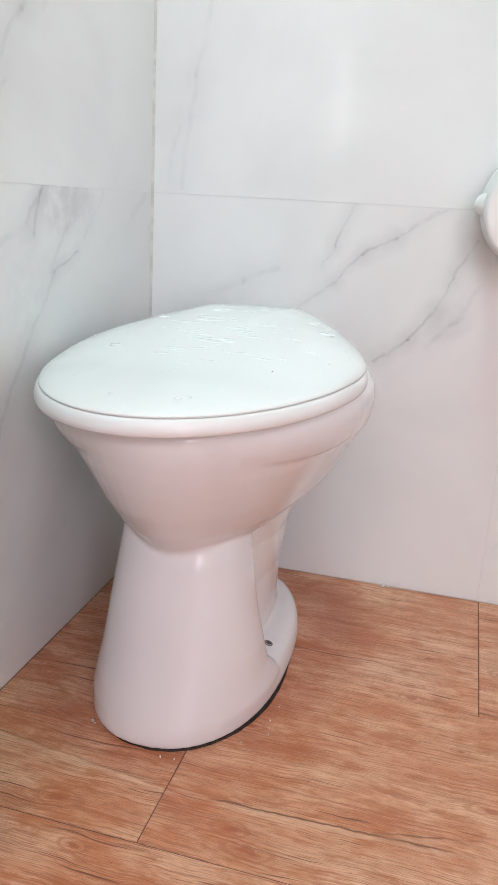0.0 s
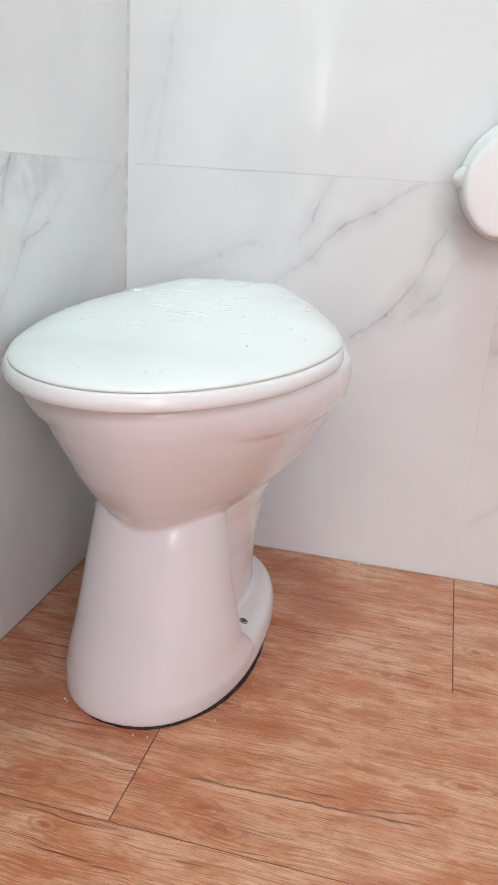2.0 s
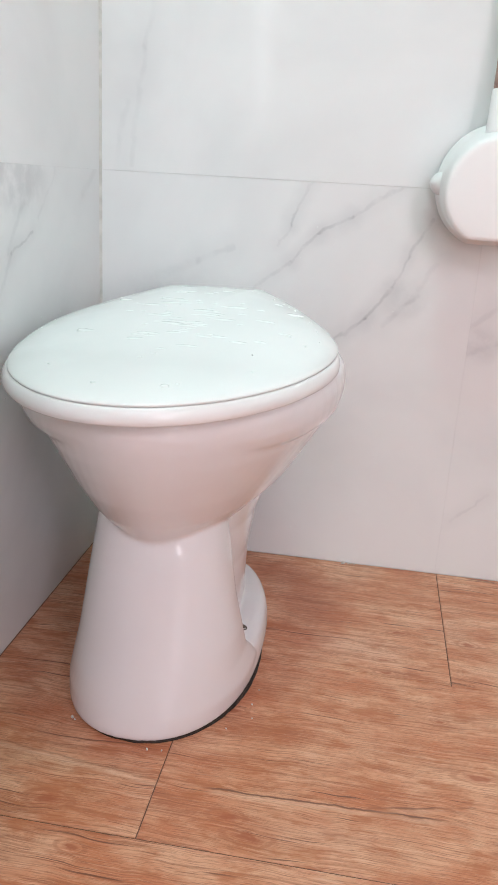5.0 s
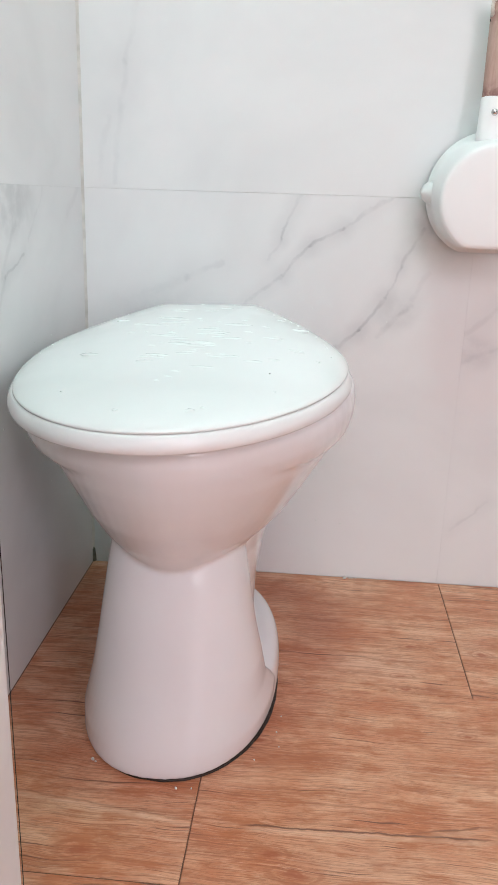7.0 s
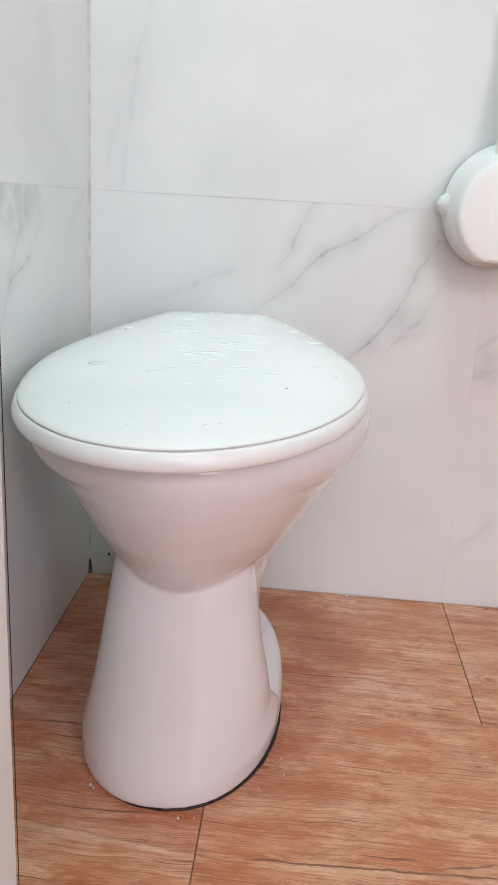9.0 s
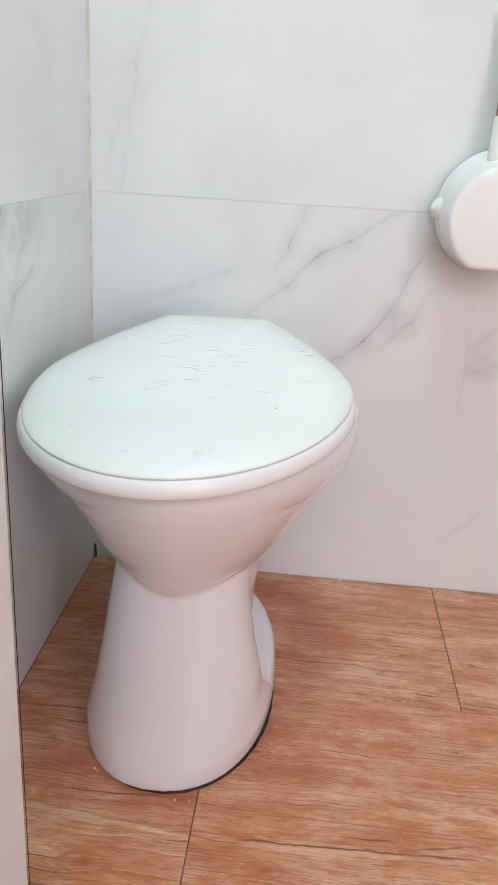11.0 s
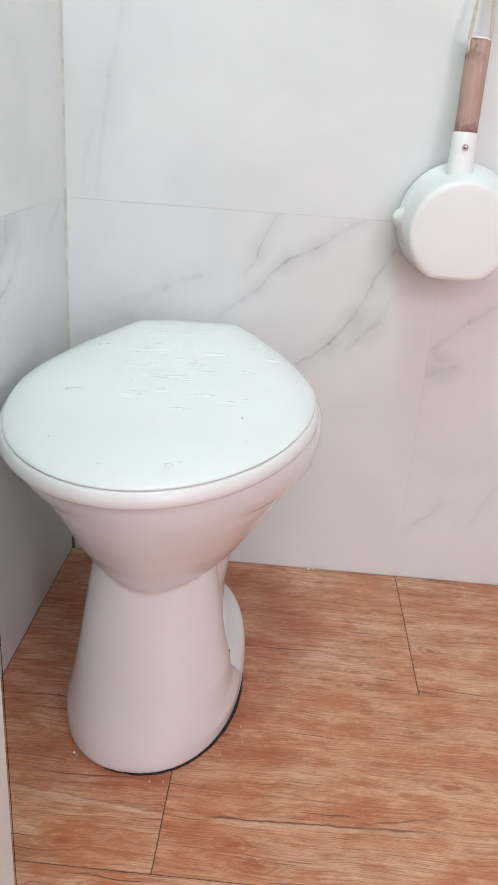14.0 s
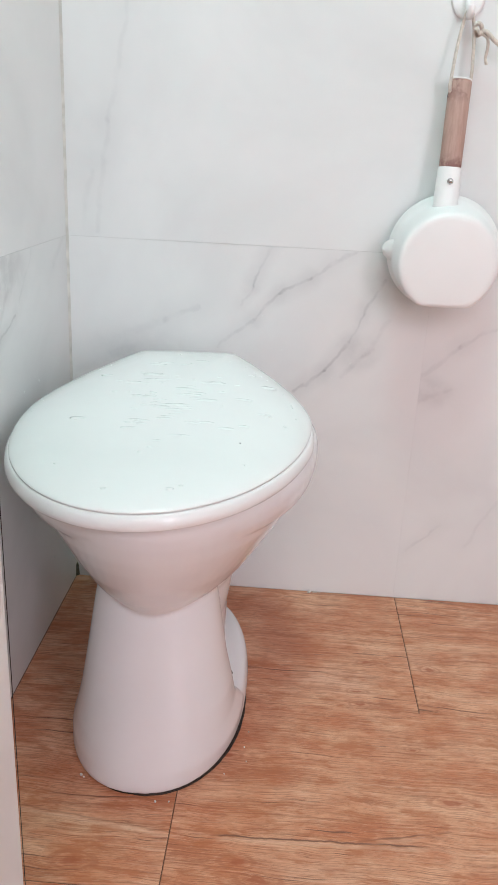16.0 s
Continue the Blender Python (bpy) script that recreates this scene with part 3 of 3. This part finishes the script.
def ringed(h, out):
    """Proud of the lid at the front, flush with it towards the hinge."""
    inner = shrunk(1, LINE + h, max(0.0015, -out))
    outer = shrunk(1, LINE + h, -out)
    ring = []
    for a, b in zip(inner, outer):
        k = min(1, max(0, (1.10 - a[1]) / 0.14))
        k = k * k * (3 - 2 * k)
        ring.append(tuple(p * (1 - k) + q * k for p, q in zip(a, b)))
    return ring


part("seat", loft(leaned([ringed(h, out) for h, out in ((-0.0178, -0.060), (-0.0178, 0.0015), (-0.0170, 0.0042), (-0.0153, 0.0054), (-0.0119, 0.0057), (-0.0079, 0.0050), (-0.0045, 0.0036), (-0.0020, 0.0020), (-0.0009, 0.0008), (-0.0006, -0.003), (-0.0006, -0.060))])),
     SEAT_PLASTIC, toilet, "white plastic seat ring", True)


LIFT, WEDGE, FLAT, ROUND = 0.018, 0.1323, 3.0, 0.60      # the lid thickens towards the hinge


def crown(y):
    """Thickness of the lid at its middle, across the hinge line's distance."""
    s = y - 0.88
    return LIFT + WEDGE * 0.5 * (s + math.sqrt(s * s + 0.0009))


def dome(f):
    """A ring of the lid's skin, flat in the middle and rounded to its edge."""
    return [(x, y, LINE + 0.0014 + crown(y) * (1 - f ** FLAT) ** ROUND) for x, y, _ in shrunk(f, 0)]


lid = part("lid", loft(leaned([shrunk(0.75, LINE + 0.0012), shrunk(1, LINE + 0.0002, 0.004), shrunk(1, LINE - 0.0001, 0.0006), shrunk(1, LINE + 0.0008, 0.0001)]
                              + [dome(f) for f in (0.9995, 0.998, 0.995, 0.990, 0.982, 0.97, 0.95, 0.92, 0.88, 0.83, 0.77, 0.70, 0.62, 0.53, 0.43, 0.33, 0.22, 0.11, 0.03)])),
           LID_PLASTIC, toilet, "closed white plastic lid, glossy and wet", True)
for side in (1, -1):
    rings = [[PIVOT @ Vector((side * 0.085 + u, 0.232 + 0.009 * math.cos(a), 0.412 + 0.009 * math.sin(a))) for a in (2 * math.pi * j / 20 for j in range(20))] for u in (-0.018, -0.016, 0.016, 0.018)]
    part("hinge", loft(rings), HINGE, toilet, "", True)
# dark sealant bead round the foot
bead = []
for z, grow in ((0.0, 0.0008), (0.0014, 0.0008), (0.0024, 0.0002), (0.0030, -0.004)):
    ring = []
    for x, y, _ in oval(0.1125 + grow, 0.8040 - grow, 0.985, 1.233 + grow, z, 160, 2.15, 2.2):
        v = Vector((x, y - 0.985, 0)).normalized()
        # squeezed out most at one front corner, tucked under the foot opposite
        proud = 0.0010 * noise.noise((x * 60, y * 60, 0)) + 0.0028 * max(0.0, v.dot(Vector((0.80, -0.60, 0)))) ** 1.5 - 0.0014 * max(0.0, v.dot(Vector((-0.75, -0.66, 0))))
        ring.append((-0.1170 + x + 0.03 * min(0.0, y - 0.98) + v.x * proud, y + v.y * proud + 0.0014 * max(0.0, -v.y), z))
    bead.append(ring)
tagged(part("sealant_bead", loft(bead), SEALANT_AND_SHADE), "ragged black sealant bead round the toilet foot", "sealant", kind="structure")

part("dark_chip", lathe([(0.0024, -0.001), (0.0022, 0.0005), (0.0010, 0.0008)], 10, (-0.297, BACK, 0.035), Matrix.Rotation(radians(90), 4, "X")), DARK, wall_back, "small dark chip in the tile")

# mortar crumbs by the foot and along the skirting
rng = random.Random(4)
crumbs = bmesh.new()
for x, y, s in ((-0.196, 0.829, 0.0030), (-0.192, 0.826, 0.0018), (-0.098, 0.796, 0.0022), (-0.082, 0.798, 0.0016), (0.002, 0.90, 0.0018), (0.006, 0.93, 0.0014), (-0.216, 0.900, 0.003), (-0.220, 0.906, 0.002),
                (0.092, 1.305, 0.004), (0.100, 1.306, 0.003), (0.104, 1.306, 0.0022), (0.110, 1.306, 0.002), (0.006, 0.875, 0.0012), (-0.02, 0.850, 0.0014)):
    m = Matrix.LocRotScale((x, y, s * 0.35), Euler((rng.random() * 6, rng.random() * 6, rng.random() * 6)), (s, s * 0.75, s * 0.6))
    bmesh.ops.create_icosphere(crumbs, subdivisions=1, radius=1, matrix=m)
tagged(part("mortar_crumbs", crumbs, MORTAR), "small white mortar crumbs on the floor", "crumbs", kind="stuff")


def lid_height(x, y):
    """Height of the lid's skin above a place in its own plan."""
    v = Vector((x - MID[0], y - MID[1]))
    best = min(EGG, key=lambda e: -(Vector((e[0] - MID[0], e[1] - MID[1])).normalized().dot(v.normalized())))
    f = min(0.999, v.length / Vector((best[0] - MID[0], best[1] - MID[1])).length)
    return LINE + 0.0014 + crown(y) * (1 - f ** FLAT) ** ROUND + RISE * (y - 0.73) + ROLL * x + heel(y), f


speck = PIVOT @ Vector((0.102, -0.102, lid_height(0.102, 0.898)[0]))
part("black_speck", lathe([(0.0009, -0.0004), (0.0009, 0.0004), (0.0004, 0.0006)], 8, speck), DARK, lid, "tiny black speck")
drops = bmesh.new()


def drop(x, y, rx, ry, h, sink=0.52, limit=0.90):
    z, f = lid_height(x, y)
    if f > limit:
        return
    place = PIVOT @ Vector((x, y - 1.0, z - h * sink))
    m = Matrix.LocRotScale(place, Euler((0, 0, rng.uniform(-0.15, 0.12))), (rx, ry, h))
    lumps = bmesh.ops.create_uvsphere(drops, u_segments=14, v_segments=8, radius=1, matrix=m)["verts"]
    for v in lumps:
        v.co.x += 0.25 * rx * noise.noise((v.co.x * 300, v.co.y * 300, 0))
        v.co.y += 0.35 * ry * noise.noise((v.co.x * 300 + 9, v.co.y * 300, 0))


for i in range(80):
    x, y = rng.gauss(0.006, 0.046), rng.gauss(1.005, 0.058)
    r = rng.uniform(0.0040, 0.0190)
    drop(x, y, r, r * rng.uniform(0.16, 0.34), rng.uniform(0.0020, 0.0028), 0.70)
for i in range(30):
    a = rng.uniform(-0.4, 3.3)
    x, y = 0.165 * math.cos(a), 0.97 + 0.2 * math.sin(a)
    r = rng.uniform(0.0008, 0.0020)
    drop(x, y, r, r * rng.uniform(0.7, 1), r * 1.2)
# six more beads, added to imitate glints near the lid's edge
for x, y, r in ((0.0405, 0.782, 0.0055), (-0.0255, 0.777, 0.0032), (0.0500, 0.790, 0.0026), (0.1100, 0.850, 0.0022), (-0.0900, 0.830, 0.0020), (0.1500, 0.960, 0.0030)):
    drop(x, y, r, r * 0.6, r * 0.55, 0.45, 0.985)
tagged(part("water_drops", drops, WATER, smooth=True), "clear water drops lying on the lid, a few added as glints", "water", kind="stuff")

# drops on the rim and on the tiled walls
beads = bmesh.new()
for i in range(34):
    x, z = rng.uniform(-0.02, 0.32), rng.uniform(0.05, 0.56)
    r = rng.uniform(0.0006, 0.0015)
    bmesh.ops.create_uvsphere(beads, u_segments=10, v_segments=6, radius=1, matrix=Matrix.LocRotScale((x, BACK - 0.0002, z), None, (r, r * 0.45, r * rng.uniform(1, 1.5))))
for i in range(20):
    y, z = rng.uniform(0.75, 1.25), rng.uniform(0.1, 0.42)
    r = rng.uniform(0.0006, 0.0014)
    bmesh.ops.create_uvsphere(beads, u_segments=10, v_segments=6, radius=1, matrix=Matrix.LocRotScale((LEFT + 0.0002, y, z), None, (r * 0.45, r, r * 1.2)))
tagged(part("wall_drops", beads, WATER, smooth=True), "tiny water drops on the tiled walls", "water", kind="stuff")

# ---- dipper hanging on the back wall ----
dipper = tagged(empty("water_dipper", (0.25, 1.26, 0.60)), "white plastic water dipper with a wooden handle, hung bottom outwards", "dipper")
RIM, FOOT = Vector((0.2500, 1.303, 0.6065)), Vector((0.2440, 1.211, 0.5985))


def cup(t, r, cut):
    """A ring of the cup; t runs from rim to bottom, cut flattens its lower side."""
    c = RIM.lerp(FOOT, t)
    ring = []
    for i in range(96):
        a = 2 * math.pi * i / 96
        x, z = r * math.cos(a), r * math.sin(a)
        if z < -cut:
            z = -cut + (z + cut) * 0.10
        ring.append(c + Vector((x, 0, z)))
    return ring


part("cup", loft([cup(0.97, 0.066, 0.056), cup(0.02, 0.0775, 0.070), cup(0.0, 0.0785, 0.072), cup(0.0, 0.0835, 0.0775), cup(0.05, 0.0840, 0.0775), cup(0.085, 0.0825, 0.0760), cup(0.10, 0.0795, 0.0720), cup(0.50, 0.0755, 0.0650),
                  cup(0.86, 0.0720, 0.0612), cup(0.95, 0.0705, 0.0606), cup(0.985, 0.0685, 0.0600), cup(1.0, 0.0655, 0.0598), cup(1.004, 0.060, 0.0545), cup(1.004, 0.02, 0.02), cup(1.004, 0.002, 0.01)]),
     ENAMEL, dipper, "round white cup with a flattened side", True)
# pouring lip at the side of the rim
lip = []
for s in np.linspace(0, 1, 9):
    w = 0.0155 * math.sqrt(max(0.02, 1 - s ** 2.2))
    lip.append([RIM + Vector((-0.076 - 0.0165 * s, -0.010 - 0.012 * (1 - s) * 0.6 + 0.011 * math.sin(a), 0.001 + w * math.cos(a))) for a in (2 * math.pi * j / 24 for j in range(24))])
part("pouring_lip", loft(lip), ENAMEL, dipper, "", True)
# socket, wooden handle and screw lie along one leaning line
LOW, JOINT, END = Vector((0.2372, 1.261, 0.660)), Vector((0.2385, 1.268, 0.7275)), Vector((0.2405, 1.281, 0.8420))


def along(a, b, rows, seg=32, flat=0.82):
    d = (b - a).normalized()
    side = Vector((1, 0, 0))
    side = (side - d * side.dot(d)).normalized()
    up = d.cross(side)
    return loft([[a.lerp(b, t) + r * (math.cos(q) * side + flat * math.sin(q) * up) for q in (2 * math.pi * j / seg for j in range(seg))] for t, r in rows])


part("socket", along(LOW, JOINT, [(0.0, 0.0185), (0.3, 0.0178), (0.6, 0.0172), (0.97, 0.0168), (1.0, 0.0160)]), ENAMEL, dipper, "white handle socket", True)
grip = part("wooden_handle", along(JOINT, END, [(-0.06, 0.0145), (0.0, 0.0150), (0.02, 0.0156), (0.5, 0.0157), (0.96, 0.0157), (0.985, 0.0152), (1.0, 0.0142)]), HANDLE_WOOD, dipper, "pinkish brown wooden handle, worn at both ends", True)
part("hang_hole", lathe([(0.0052, -0.003), (0.0052, 0.0012), (0.0040, 0.0016)], 16, (0.2285, 1.2750, 0.8225), Matrix.Rotation(radians(-62), 4, "Y") @ Matrix.Rotation(radians(35), 4, "X")), DARK, grip, "dark hanging hole")
# white ring painted for the highlight along the wood's top edge
part("end_highlight", along(END, END + Vector((0.0001, 0.0002, 0.0022)), [(0, 0.0150), (0.7, 0.0150), (1.0, 0.0140)]), ENAMEL, grip, "thin white ring imitating the highlight on the handle's end", True)
screw = part("screw", lathe([(0.0044, -0.003), (0.0044, 0.0008), (0.0034, 0.0020), (0.0014, 0.0026)], 20, (0.2383, 1.2514, 0.7090), Matrix.Rotation(radians(97), 4, "X")), STEEL, dipper, "polished steel screw", True)
part("screw_slot", box(-0.0026, 0.0026, -0.0004, 0.0004, 0.0019, 0.0030), DARK, screw).matrix_basis = Matrix.Translation((0.2383, 1.2514, 0.7090)) @ Matrix.Rotation(radians(97), 4, "X") @ Matrix.Rotation(0.6, 4, "Z")

# adhesive hook
hook = tagged(empty("wall_hook", (0.2425, BACK, 0.955)), "white plastic adhesive hook on the tiled wall", "hook")
plate = []
for y, g in ((BACK + 0.001, 0.0), (BACK - 0.0030, 0.0), (BACK - 0.0046, 0.0012), (BACK - 0.0052, 0.004)):
    plate.append([(0.2415 + (0.0235 - g) * math.cos(a), y, 0.9535 + (0.0330 - g) * math.sin(a)) for a in (2 * math.pi * j / 48 for j in range(48))])
part("base_plate", loft(plate), ENAMEL, hook, "", True)
bm = tube(smooth_line([(0.2420, 1.3050, 0.950), (0.2420, 1.297, 0.938), (0.2418, 1.2915, 0.9265), (0.2418, 1.2860, 0.9225), (0.2418, 1.2800, 0.9265), (0.2418, 1.2785, 0.9340)], 8), 0.0052, 14)
part("hook_arm", bm, ENAMEL, hook, "", True)

# rope loop with knot and tails
cord = tagged(empty("hanging_rope", (0.242, 1.285, 0.93)), "beige twisted cotton rope loop tied in a knot", "rope")
part("loop", rope([(0.2285, 1.2800, 0.8235), (0.2250, 1.2700, 0.8300), (0.2258, 1.2740, 0.8420), (0.2300, 1.2830, 0.8800), (0.2345, 1.2870, 0.9100), (0.2375, 1.2862, 0.9240), (0.2418, 1.2852, 0.9288),
                   (0.2465, 1.2862, 0.9240), (0.2505, 1.2870, 0.9080), (0.2530, 1.2860, 0.8850), (0.2545, 1.2830, 0.8550), (0.2540, 1.2860, 0.8300), (0.2500, 1.2930, 0.8230)]), ROPE, cord, "", True)
knot = rope([(0.2495, 1.2850, 0.9080), (0.2540, 1.2790, 0.9130), (0.2600, 1.2820, 0.9080), (0.2590, 1.2890, 0.9000), (0.2530, 1.2880, 0.9010), (0.2530, 1.2810, 0.9060), (0.2580, 1.2780, 0.9000), (0.2620, 1.2830, 0.9030)], 0.0026)
part("knot", knot, ROPE, cord, "", True)
part("tail", rope([(0.2600, 1.2820, 0.9040), (0.2680, 1.2780, 0.9020), (0.2780, 1.2780, 0.8930), (0.2930, 1.2820, 0.8840), (0.3060, 1.2880, 0.8800)], 0.0027), ROPE, cord, "", True)
part("tail", rope([(0.2610, 1.2830, 0.9010), (0.2690, 1.2820, 0.8960), (0.2720, 1.2850, 0.8850), (0.2715, 1.2880, 0.8720), (0.2740, 1.2890, 0.8640)], 0.0020), ROPE, cord, "", True)

# ---- tiles ----
GAP = 0.0009


def tile(name, parent, mat, x0, x1, y0, y1, z0, z1, edge=0.0006):
    return part(name, box(x0, x1, y0, y1, z0, z1, edge, 1), mat, parent)


T = 0.008
ROW = 0.600
tile("tile", wall_back, BACK_LOW, LEFT + 0.0005, 0.2420 - GAP * 0.05, BACK, BACK + T, 0.0006, ROW - GAP * 0.15, 0.00012)
tile("tile", wall_back, BACK_LOW_NEXT, 0.2420 + GAP * 0.05, RIGHT, BACK, BACK + T, 0.0006, ROW - GAP * 0.22, 0.00012)
for n in range(3):
    tile("tile", wall_back, BACK_HIGH, LEFT + 0.0005, RIGHT, BACK, BACK + T, ROW * (n + 1) + GAP * 0.28, min(ROW * (n + 2) - GAP, TOP), 0.0003)
for y0, y1 in ((0.385, 0.7015), (0.7015, BACK)):
    for n in range(4):
        tile("tile", wall_left, LEFT_LOW if n == 0 else LEFT_HIGH, LEFT - T, LEFT, y0 + GAP * 0.3, y1 - GAP * 0.3, max(0.0006, ROW * n + GAP * 0.1), min(ROW * (n + 1) - GAP * 0.1, TOP), 0.00015)

ROWS_Y = [(0.997, BACK, 0.2445), (0.6765, 0.997, -0.0745), (0.356, 0.6765, 0.2445), (0.2505, 0.356, -0.0745)]
for y0, y1, joint in ROWS_Y:
    cuts = [LEFT] + [x for x in (joint - 0.638, joint, joint + 0.638) if LEFT < x < RIGHT] + [RIGHT]
    for a, b in zip(cuts, cuts[1:]):
        tile("tile", floor_slab, WOOD, a + GAP * 0.75, b - GAP * 0.75, y0 + GAP * (0.5 if y0 > 0.9 else 0.8), y1 - GAP * (0.5 if y0 > 0.6 else 0.8), -0.008, 0.0)
